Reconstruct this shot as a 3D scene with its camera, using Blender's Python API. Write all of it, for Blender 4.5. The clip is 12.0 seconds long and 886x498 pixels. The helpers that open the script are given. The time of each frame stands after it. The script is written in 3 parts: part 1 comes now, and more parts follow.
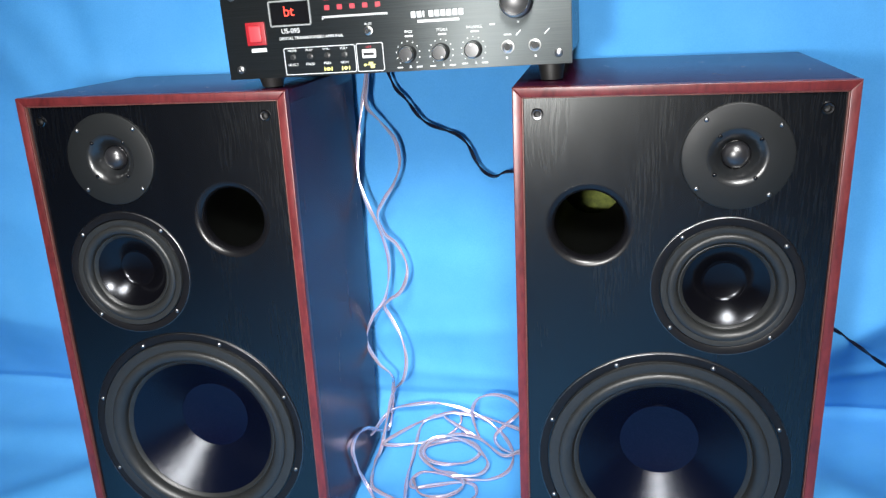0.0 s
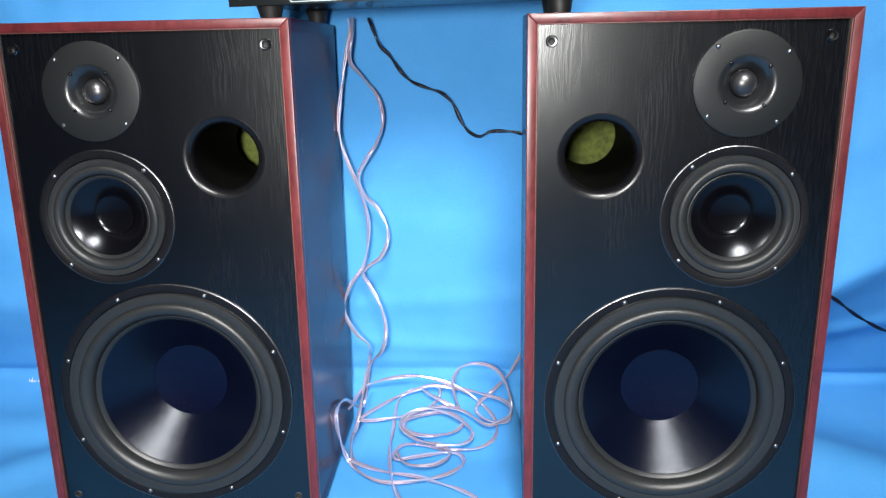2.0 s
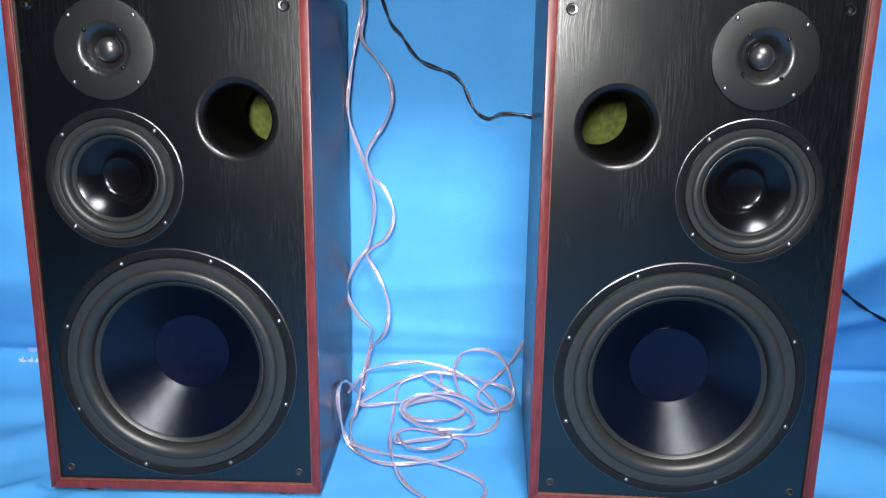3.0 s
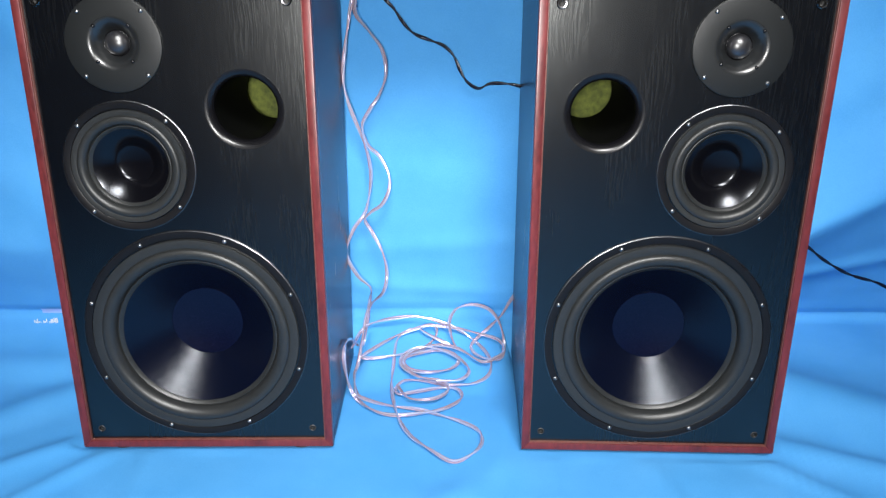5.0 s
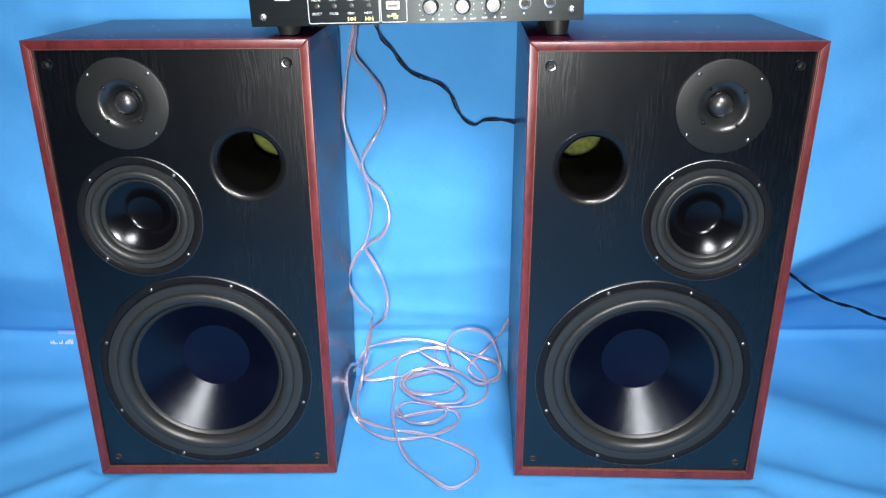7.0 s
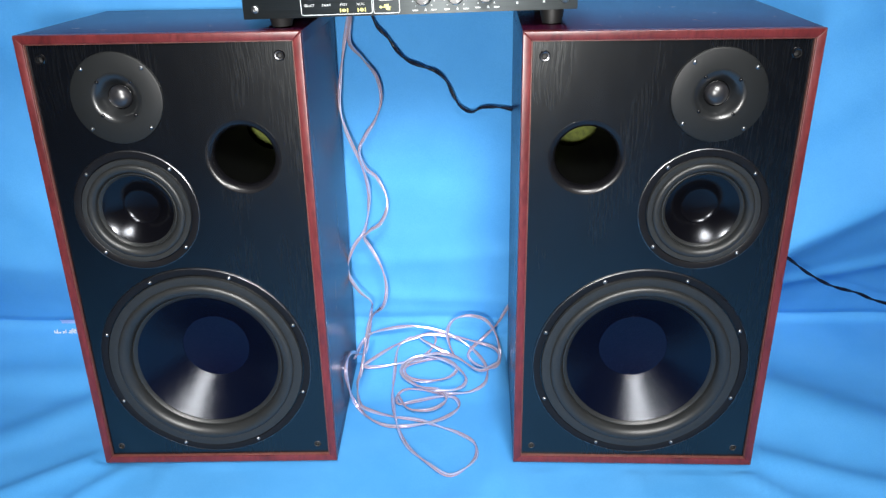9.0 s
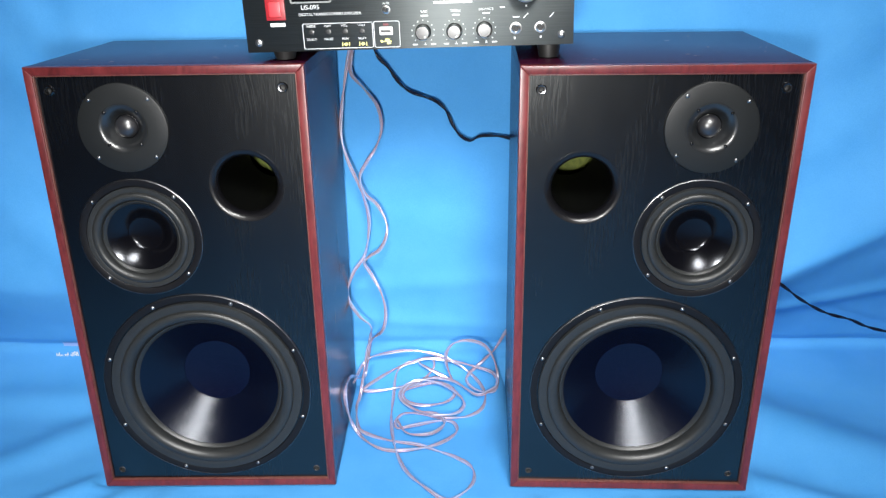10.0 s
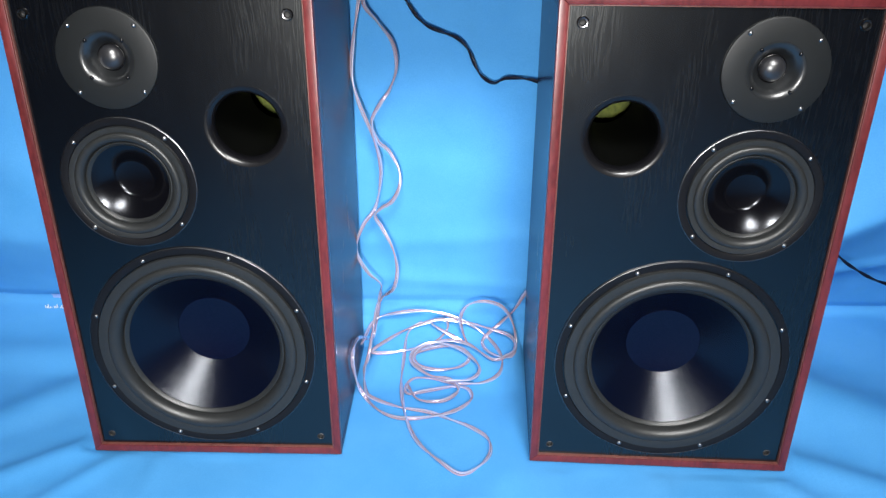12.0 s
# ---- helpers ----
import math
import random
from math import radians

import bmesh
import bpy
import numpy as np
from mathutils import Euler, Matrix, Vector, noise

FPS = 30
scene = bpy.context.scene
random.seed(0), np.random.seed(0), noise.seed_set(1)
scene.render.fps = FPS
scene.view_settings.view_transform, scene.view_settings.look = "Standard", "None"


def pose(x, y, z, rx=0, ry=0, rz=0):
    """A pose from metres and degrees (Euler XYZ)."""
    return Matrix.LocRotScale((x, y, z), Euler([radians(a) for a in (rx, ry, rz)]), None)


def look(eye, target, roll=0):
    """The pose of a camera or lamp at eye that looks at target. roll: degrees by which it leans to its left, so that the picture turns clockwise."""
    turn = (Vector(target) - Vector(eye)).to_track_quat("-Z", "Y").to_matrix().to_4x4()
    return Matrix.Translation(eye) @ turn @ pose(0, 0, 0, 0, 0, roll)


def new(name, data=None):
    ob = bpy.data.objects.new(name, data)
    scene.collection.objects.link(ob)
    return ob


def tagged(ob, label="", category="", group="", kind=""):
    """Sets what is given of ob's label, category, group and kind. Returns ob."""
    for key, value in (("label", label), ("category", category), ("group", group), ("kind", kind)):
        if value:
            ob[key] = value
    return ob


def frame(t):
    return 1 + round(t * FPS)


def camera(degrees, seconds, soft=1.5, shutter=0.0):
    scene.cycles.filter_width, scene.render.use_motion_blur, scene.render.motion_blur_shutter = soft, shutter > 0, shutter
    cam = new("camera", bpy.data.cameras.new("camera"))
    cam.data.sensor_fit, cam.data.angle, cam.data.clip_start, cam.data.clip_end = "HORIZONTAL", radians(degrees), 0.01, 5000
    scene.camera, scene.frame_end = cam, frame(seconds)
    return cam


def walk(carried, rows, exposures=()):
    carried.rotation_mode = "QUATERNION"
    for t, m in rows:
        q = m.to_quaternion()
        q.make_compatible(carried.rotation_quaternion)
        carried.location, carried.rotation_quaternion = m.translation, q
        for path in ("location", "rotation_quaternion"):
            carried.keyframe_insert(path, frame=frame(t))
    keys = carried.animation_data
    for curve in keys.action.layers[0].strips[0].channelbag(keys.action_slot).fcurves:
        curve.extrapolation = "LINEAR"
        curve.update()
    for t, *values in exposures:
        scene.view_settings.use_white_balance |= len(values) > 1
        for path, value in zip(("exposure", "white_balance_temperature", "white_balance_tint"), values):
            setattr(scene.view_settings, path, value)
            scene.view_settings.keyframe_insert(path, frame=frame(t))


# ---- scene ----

cam = camera(58.8, 12.0, soft=1.35)
# seconds, x, y, z, yaw, pitch, roll
ROWS = [
    (0.0, 0.0942, -0.8164, 0.6891, 12.142, -18.068, -2.878),
    (0.5, 0.0926, -0.8304, 0.6853, 11.474, -18.165, -2.397),
    (0.7, 0.0927, -0.8296, 0.6717, 11.123, -18.610, -2.376),
    (1.0, 0.0775, -0.8360, 0.6549, 10.396, -18.292, -2.279),
    (1.2, 0.0629, -0.8409, 0.6473, 8.807, -17.626, -1.659),
    (1.5, 0.0403, -0.8521, 0.6344, 7.669, -16.270, -1.127),
    (1.7, 0.0142, -0.8544, 0.6051, 6.804, -16.169, -0.199),
    (2.0, -0.0182, -0.8431, 0.5709, 4.944, -15.018, -1.148),
    (2.2, -0.0268, -0.8371, 0.5466, 4.338, -14.234, -1.289),
    (2.5, -0.0400, -0.8388, 0.5257, 3.332, -12.668, -0.279),
    (2.8, -0.0485, -0.8438, 0.5157, 3.090, -12.721, 0.332),
    (3.0, -0.0510, -0.8517, 0.5079, 3.640, -13.153, 0.598),
    (3.5, -0.0722, -0.8641, 0.5101, 3.190, -14.026, 2.197),
    (3.7, -0.0758, -0.8691, 0.5096, 2.665, -13.642, 2.259),
    (5.3, -0.0749, -0.9005, 0.6416, 2.301, -21.162, -0.606),
    (5.5, -0.0726, -0.9023, 0.6690, 2.555, -21.781, -0.979),
    (5.8, -0.0697, -0.9088, 0.6836, 1.442, -21.208, -0.623),
    (6.0, -0.0601, -0.9070, 0.7006, 1.509, -21.210, -0.687),
    (6.5, -0.0534, -0.9099, 0.7097, 2.256, -21.727, -0.963),
    (7.0, -0.0609, -0.9088, 0.7041, 2.345, -21.782, -0.373),
    (9.0, -0.0471, -0.9031, 0.7196, 2.939, -23.420, -1.117),
    (9.5, -0.0441, -0.9099, 0.7273, 3.092, -22.223, -1.138),
    (10.0, -0.0449, -0.9151, 0.7363, 2.888, -22.032, -0.866),
    (10.5, -0.0437, -0.9071, 0.7378, 2.660, -22.563, -0.693),
    (11.0, -0.0488, -0.8860, 0.7321, 2.929, -23.178, -0.442),
    (11.3, -0.0597, -0.8623, 0.7211, 2.879, -23.947, 0.010),
    (11.5, -0.0639, -0.8532, 0.7178, 3.310, -24.811, -0.042),
    (11.7, -0.0628, -0.8418, 0.7081, 3.307, -25.061, 0.018),
    (12.0, -0.0673, -0.8221, 0.7002, 3.337, -25.527, 0.127),
]
EXPOSURES = [(0.0, 0.03), (1.0, 0.03), (2.5, 0.04), (6.5, -0.02), (10.0, -0.02), (11.5, -0.06), (12.0, -0.02)]
walk(cam, [(t, pose(x, y, z, 90 + p, 0, a) @ pose(0, 0, 0, 0, 0, r)) for t, x, y, z, a, p, r in ROWS], EXPOSURES)

# ---- light ----
world = bpy.data.worlds.new("world")
world.use_nodes = True
world.node_tree.nodes["Background"].inputs["Color"].default_value = (0.6, 0.75, 1.0, 1)
world.node_tree.nodes["Background"].inputs["Strength"].default_value = 0.08
scene.world = world


def area_lamp(name, eye, target, size, watts, colour, tall=1.0, spread=180):
    data = bpy.data.lights.new(name, "AREA")
    data.shape, data.size, data.size_y, data.energy, data.color = "ELLIPSE", size, size * tall, watts, colour
    data.spread = radians(spread)
    ob = new(name, data)
    ob.matrix_basis = look(eye, target)
    return ob


SOFT_LAMP, SOFT_AIM = (0.28, -2.35, 2.30), (-0.10, 0.0, 0.14)
area_lamp("soft_lamp_light", SOFT_LAMP, SOFT_AIM, 0.95, 17.0, (1.0, 0.99, 0.97), 1.3, 54)
# static fill from the front, standing in for the unseen source of the boards' glare
FRONT_LIGHT, FRONT_AIM = (-0.10, -1.06, 0.62), (-0.17, 0.0, 0.36)
area_lamp("front_fill_light", FRONT_LIGHT, FRONT_AIM, 0.11, 4.8, (1.0, 0.99, 0.97), 1.0, 88)

# ---- materials ----


def mat(name, colour, rough=0.5, metal=0.0, coat=0.0, spec=0.5):
    m = bpy.data.materials.new(name)
    m.use_nodes = True
    b = m.node_tree.nodes["Principled BSDF"]
    b.inputs["Base Color"].default_value = (*colour, 1)
    b.inputs["Roughness"].default_value = rough
    b.inputs["Metallic"].default_value = metal
    b.inputs["Coat Weight"].default_value = coat
    b.inputs["Coat Roughness"].default_value = 0.12
    b.inputs["Specular IOR Level"].default_value = spec
    return m


def add(m, kind, **values):
    n = m.node_tree.nodes.new(kind)
    for key, value in values.items():
        n.inputs[key.replace("_", " ")].default_value = value
    return n


def wire(m, a, out, b, into):
    m.node_tree.links.new(a.outputs[out], b.inputs[into])


def coords(m, scale):
    c, s = add(m, "ShaderNodeTexCoord"), add(m, "ShaderNodeMapping", Scale=scale)
    wire(m, c, "Object", s, "Vector")
    return s


def grained(m, scale, lo, hi, rough_lo, rough_hi, bump=0.2, distance=0.0005, detail=6.0, fine=4.0):
    """Colour, roughness and relief from two noises, a coarse one and one `fine` times finer."""
    b = m.node_tree.nodes["Principled BSDF"]
    s = coords(m, scale)
    n1 = add(m, "ShaderNodeTexNoise", Scale=1.0, Detail=detail, Roughness=0.6)
    n2 = add(m, "ShaderNodeTexNoise", Scale=fine, Detail=3.0, Roughness=0.6)
    wire(m, s, "Vector", n1, "Vector")
    wire(m, s, "Vector", n2, "Vector")
    mean = add(m, "ShaderNodeMath")
    mean.operation = "MULTIPLY_ADD"
    mean.inputs[1].default_value = 0.45
    wire(m, n2, "Fac", mean, 0)
    half = add(m, "ShaderNodeMath")
    half.operation = "MULTIPLY"
    half.inputs[1].default_value = 0.55
    wire(m, n1, "Fac", half, 0)
    wire(m, half, "Value", mean, 2)
    ramp = add(m, "ShaderNodeValToRGB")
    ramp.color_ramp.elements[0].position, ramp.color_ramp.elements[1].position = 0.34, 0.66
    ramp.color_ramp.elements[0].color, ramp.color_ramp.elements[1].color = (*lo, 1), (*hi, 1)
    wire(m, mean, "Value", ramp, "Fac")
    wire(m, ramp, "Color", b, "Base Color")
    span = add(m, "ShaderNodeMapRange")
    span.inputs["From Min"].default_value, span.inputs["From Max"].default_value = 0.3, 0.7
    span.inputs["To Min"].default_value, span.inputs["To Max"].default_value = rough_lo, rough_hi
    wire(m, mean, "Value", span, "Value")
    wire(m, span, "Result", b, "Roughness")
    relief = add(m, "ShaderNodeBump", Strength=bump, Distance=distance)
    wire(m, mean, "Value", relief, "Height")
    wire(m, relief, "Normal", b, "Normal")
    return m


def glowing(name, colour, strength):
    m = mat(name, colour, 0.4)
    b = m.node_tree.nodes["Principled BSDF"]
    b.inputs["Emission Color"].default_value, b.inputs["Emission Strength"].default_value = (*colour, 1), strength
    return m


CLOTH = grained(mat("blue_cloth", (0.03, 0.24, 0.6), 0.8), (9, 9, 9), (0.052, 0.260, 0.578), (0.080, 0.316, 0.658), 0.62, 0.85, 0.25, 0.0006, 8.0, 60.0)
CLOTH.node_tree.nodes["Principled BSDF"].inputs["Specular IOR Level"].default_value = 0.15


def ash_vinyl():
    """Black foil with wavy upright pores pressed into it, in drifts."""
    m = mat("black_ash_vinyl", (0.0007, 0.0011, 0.0024), 0.3, spec=0.75)
    b = m.node_tree.nodes["Principled BSDF"]
    where = coords(m, (1, 1, 1))
    bend = add(m, "ShaderNodeTexNoise", Scale=16.0, Detail=2.0)
    wire(m, where, "Vector", bend, "Vector")
    sway = add(m, "ShaderNodeVectorMath")
    sway.operation = "MULTIPLY_ADD"
    sway.inputs[1].default_value = (0.011, 0.0, 0.0)
    wire(m, bend, "Color", sway, 0)
    wire(m, where, "Vector", sway, 2)
    run = add(m, "ShaderNodeMapping", Scale=(520, 1, 24))
    wire(m, sway, "Vector", run, "Vector")
    pores = add(m, "ShaderNodeTexNoise", Scale=1.0, Detail=2.5, Roughness=0.55)
    wire(m, run, "Vector", pores, "Vector")
    cut = add(m, "ShaderNodeMapRange")
    cut.inputs["From Min"].default_value, cut.inputs["From Max"].default_value = 0.44, 0.60
    wire(m, pores, "Fac", cut, "Value")
    place = add(m, "ShaderNodeMapping", Scale=(13, 13, 4))
    board = add(m, "ShaderNodeObjectInfo")
    wire(m, where, "Vector", place, "Vector")
    wire(m, board, "Random", place, "Location")
    drift = add(m, "ShaderNodeTexNoise", Scale=1.0, Detail=2.0)
    wire(m, place, "Vector", drift, "Vector")
    zone = add(m, "ShaderNodeMapRange")
    zone.inputs["From Min"].default_value, zone.inputs["From Max"].default_value = 0.42, 0.62
    zone.inputs["To Min"].default_value = 0.05
    wire(m, drift, "Fac", zone, "Value")
    deep = add(m, "ShaderNodeMath")
    deep.operation = "MULTIPLY"
    wire(m, cut, "Result", deep, 0)
    wire(m, zone, "Result", deep, 1)
    gloss = add(m, "ShaderNodeMapRange")
    gloss.inputs["To Min"].default_value, gloss.inputs["To Max"].default_value = 0.245, 0.29
    wire(m, deep, "Value", gloss, "Value")
    wire(m, gloss, "Result", b, "Roughness")
    relief = add(m, "ShaderNodeBump", Strength=0.055, Distance=0.0004)
    relief.invert = True
    wire(m, deep, "Value", relief, "Height")
    wire(m, relief, "Normal", b, "Normal")
    return m


ASH = ash_vinyl()
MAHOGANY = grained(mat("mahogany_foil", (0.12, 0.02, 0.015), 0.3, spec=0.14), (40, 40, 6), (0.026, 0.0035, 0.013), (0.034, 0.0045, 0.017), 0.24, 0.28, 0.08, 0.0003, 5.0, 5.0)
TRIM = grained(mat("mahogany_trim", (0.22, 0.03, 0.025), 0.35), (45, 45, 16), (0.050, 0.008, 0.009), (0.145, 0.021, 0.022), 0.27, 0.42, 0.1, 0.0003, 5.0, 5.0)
LIP = grained(mat("pale_bevel", (0.40, 0.17, 0.13), 0.45), (80, 80, 80), (0.075, 0.022, 0.018), (0.14, 0.050, 0.038), 0.35, 0.5)
ASH.node_tree.nodes["Principled BSDF"].inputs["Specular Tint"].default_value = (0.98, 1.0, 0.98, 1)
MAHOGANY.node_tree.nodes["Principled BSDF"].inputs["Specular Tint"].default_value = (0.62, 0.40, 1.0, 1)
HORN = grained(mat("satin_black_horn", (0.012, 0.012, 0.012), 0.3, spec=0.8), (300, 300, 300), (0.008, 0.009, 0.010), (0.012, 0.013, 0.014), 0.27, 0.33, 0.1, 0.0001)
PLATE = grained(mat("matt_black_plate", (0.035, 0.037, 0.037), 0.5, spec=0.28), (900, 900, 900), (0.006, 0.007, 0.0075), (0.010, 0.011, 0.0115), 0.40, 0.50, 0.3, 0.0002)
RUBBER = grained(mat("surround_rubber", (0.02, 0.022, 0.023), 0.42, spec=0.4), (200, 200, 200), (0.011, 0.012, 0.0125), (0.018, 0.0192, 0.0196), 0.36, 0.44, 0.1, 0.0002)
FRAME = grained(mat("driver_frame_metal", (0.012, 0.012, 0.013), 0.35, spec=0.2), (400, 400, 400), (0.004, 0.004, 0.005), (0.006, 0.006, 0.007), 0.34, 0.44, 0.15, 0.0002)
PAPER = grained(mat("coated_paper_cone", (0.012, 0.012, 0.013), 0.34, spec=0.30), (500, 500, 500), (0.0008, 0.0015, 0.0060), (0.0018, 0.0030, 0.0095), 0.20, 0.27, 0.40, 0.0004)
CAP = grained(mat("dust_cap_cloth", (0.003, 0.003, 0.004), 0.26, spec=0.22), (500, 500, 500), (0.0008, 0.0012, 0.0075), (0.0020, 0.0027, 0.012), 0.22, 0.30, 0.3, 0.0003)
POLY = mat("glossy_poly_cone", (0.002, 0.002, 0.003), 0.20, spec=0.32)
GLOSS = mat("gloss_black_plastic", (0.004, 0.004, 0.005), 0.27, spec=0.4)
TUBE = mat("port_tube_plastic", (0.002, 0.0022, 0.002), 0.6, spec=0.06)
DOME = mat("silk_dome", (0.014, 0.014, 0.016), 0.34, spec=1.0)
RIM = mat("polished_rim", (0.20, 0.20, 0.21), 0.30, 1.0)
WADDING = grained(mat("olive_lining", (0.30, 0.34, 0.07), 0.9), (30, 30, 30), (0.040, 0.052, 0.007), (0.140, 0.165, 0.032), 0.8, 1.0, 0.6, 0.003)
STEEL = grained(mat("screw_steel", (0.6, 0.6, 0.6), 0.3, 1.0), (500, 500, 500), (0.20, 0.21, 0.22), (0.34, 0.34, 0.35), 0.30, 0.42, 0.1)
for m in (PAPER, CAP, POLY):
    m.node_tree.nodes["Principled BSDF"].inputs["Specular Tint"].default_value = (0.88, 0.92, 1.0, 1)
DARK = mat("hole_shade", (0.004, 0.004, 0.004), 0.6)
FOOT = mat("black_rubber", (0.012, 0.012, 0.012), 0.55)
PANEL = grained(mat("brushed_black_panel", (0.09, 0.10, 0.10), 0.36, 0.9), (6, 300, 900), (0.050, 0.057, 0.057), (0.082, 0.090, 0.090), 0.44, 0.52, 0.1, 0.0001)
PANEL.node_tree.nodes["Principled BSDF"].inputs["Anisotropic"].default_value = 0.85
PANEL.node_tree.nodes["Principled BSDF"].inputs["Anisotropic Rotation"].default_value = 0.25
grain = add(PANEL, "ShaderNodeTangent")
grain.direction_type, grain.axis = "RADIAL", "Z"
wire(PANEL, grain, "Tangent", PANEL.node_tree.nodes["Principled BSDF"], "Tangent")
CASE = grained(mat("amplifier_case_paint", (0.012, 0.012, 0.014), 0.45), (200, 200, 200), (0.010, 0.010, 0.012), (0.018, 0.018, 0.020), 0.20, 0.28, 0.1, 0.0002)
PRINT = mat("silver_print", (0.62, 0.65, 0.65), 0.5)
BEZEL = mat("display_bezel", (0.22, 0.23, 0.23), 0.4)
PATCH = mat("faded_print", (0.30, 0.42, 0.72), 0.7)
YELLOW = mat("yellow_print", (0.75, 0.72, 0.22), 0.5)
CHROME = mat("chrome", (0.75, 0.74, 0.73), 0.30, 1.0)
KNOB = mat("knob_plastic", (0.02, 0.021, 0.022), 0.3)
SMOKE = mat("display_window", (0.006, 0.006, 0.007), 0.1)
RED_GLOW = glowing("red_digits", (1.0, 0.05, 0.03), 0.9)
RED_LED = glowing("red_lamp_marks", (0.40, 0.03, 0.045), 0.12)
ROCKER = glowing("lit_red_rocker", (0.26, 0.010, 0.016), 0.08)
ROCKER_HOT = glowing("rocker_lamp", (0.62, 0.04, 0.05), 0.30)
WHITE_PLASTIC = mat("white_plastic", (0.75, 0.75, 0.73), 0.4)
SILVER_CORE = mat("clear_insulated_tinned_wire", (0.64, 0.65, 0.82), 0.16, 0.45, 0.6)
COPPER_CORE = mat("clear_insulated_copper_wire", (0.60, 0.47, 0.57), 0.18, 0.45, 0.6)
for m in (SILVER_CORE, COPPER_CORE):
    m.node_tree.nodes["Principled BSDF"].inputs["Transmission Weight"].default_value = 0.35
BLACK_WIRE = mat("black_cable_jacket", (0.004, 0.005, 0.016), 0.18)
WALL = grained(mat("painted_wall", (0.45, 0.45, 0.43), 0.8), (4, 4, 4), (0.035, 0.035, 0.033), (0.05, 0.05, 0.048), 0.7, 0.9)
CEILING = grained(mat("ceiling_paint", (0.3, 0.3, 0.3), 0.9), (3, 3, 3), (0.05, 0.05, 0.05), (0.07, 0.07, 0.07), 0.85, 0.95)
FLOOR = grained(mat("floor_tile", (0.3, 0.29, 0.27), 0.4), (5, 5, 5), (0.05, 0.048, 0.045), (0.07, 0.068, 0.065), 0.3, 0.5)
DIFFUSER = glowing("lamp_diffuser", (0.93, 0.97, 1.0), 6.0)
DIFFUSER_SMALL = glowing("front_light_panel", (1.0, 0.99, 0.97), 6.0)

# ---- mesh helpers ----


def part(name, bm, material, parent=None, label="", smooth=True, angle=38):
    """Links a bmesh as one mesh object, under a thing or a part."""
    me = bpy.data.meshes.new(name)
    bmesh.ops.recalc_face_normals(bm, faces=bm.faces)
    bm.to_mesh(me)
    bm.free()
    for p in me.polygons:
        p.use_smooth = smooth
    if smooth:
        me.set_sharp_from_angle(angle=radians(angle))
    me.materials.append(material)
    ob = new(name, me)
    ob.parent = parent
    if label:
        ob["label"] = label
    return ob


def shared(name, ob, m, parent):
    """Another object on the mesh of ob, at the pose m."""
    o = new(name, ob.data)
    o.parent, o.matrix_basis = parent, m
    return o


def thing(name, m, label, category, group="", kind=""):
    return_ob = new(name)
    return_ob.empty_display_size = 0.05
    return_ob.matrix_basis = m
    return tagged(return_ob, label, category, group, kind)


def box(lo, hi, bevel=0.0, segments=2):
    bm = bmesh.new()
    bmesh.ops.create_cube(bm, size=1.0)
    for v in bm.verts:
        v.co = [lo[n] + (v.co[n] + 0.5) * (hi[n] - lo[n]) for n in range(3)]
    if bevel:
        bmesh.ops.bevel(bm, geom=bm.edges[:], offset=bevel, segments=segments, profile=0.6, affect="EDGES")
    return bm


def lathe(profile, centre=(0, 0, 0), segments=64, closed=False):
    """Turns (radius, forward) round the axis that points to -y."""
    bm = bmesh.new()
    rings = []
    for r, f in profile:
        if r < 1e-6:
            rings.append([bm.verts.new((centre[0], centre[1] - f, centre[2]))])
        else:
            rings.append([bm.verts.new((centre[0] + r * math.cos(a), centre[1] - f, centre[2] + r * math.sin(a)))
                          for a in (2 * math.pi * k / segments for k in range(segments))])
    pairs = list(zip(rings, rings[1:])) + ([(rings[-1], rings[0])] if closed else [])
    for a, b in pairs:
        for k in range(segments):
            n = (k + 1) % segments
            if len(a) == 1 and len(b) == 1:
                continue
            if len(a) == 1:
                bm.faces.new((a[0], b[k], b[n]))
            elif len(b) == 1:
                bm.faces.new((a[k], b[0], a[n]))
            else:
                bm.faces.new((a[k], b[k], b[n], a[n]))
    return bm


def arc(r0, f0, r1, f1, height, steps=10):
    """A roll from (r0, f0) to (r1, f1) that bulges forward by height."""
    return [(r0 + (r1 - r0) * (1 - math.cos(math.pi * k / steps)) / 2, f0 + (f1 - f0) * k / steps + height * math.sin(math.pi * k / steps)) for k in range(steps + 1)]


def plate_with_holes(width, height, depth, holes, y0, x0=0.0, z0=0.0):
    """A board with round holes through it: front face at y0, thickness depth towards +y."""
    bm = bmesh.new()
    edges = []

    def loop(points):
        vs = [bm.verts.new((x, y0, z)) for x, z in points]
        edges.extend(bm.edges.new((a, b)) for a, b in zip(vs, vs[1:] + vs[:1]))

    loop([(x0, z0), (x0 + width, z0), (x0 + width, z0 + height), (x0, z0 + height)])
    for x, z, r in holes:
        loop([(x + r * math.cos(2 * math.pi * k / 48), z + r * math.sin(2 * math.pi * k / 48)) for k in range(48)])
    bmesh.ops.triangle_fill(bm, use_beauty=True, use_dissolve=False, edges=edges)
    faces = bm.faces[:]
    grown = bmesh.ops.extrude_face_region(bm, geom=faces)
    for v in grown["geom"]:
        if isinstance(v, bmesh.types.BMVert):
            v.co.y += depth
    return bm


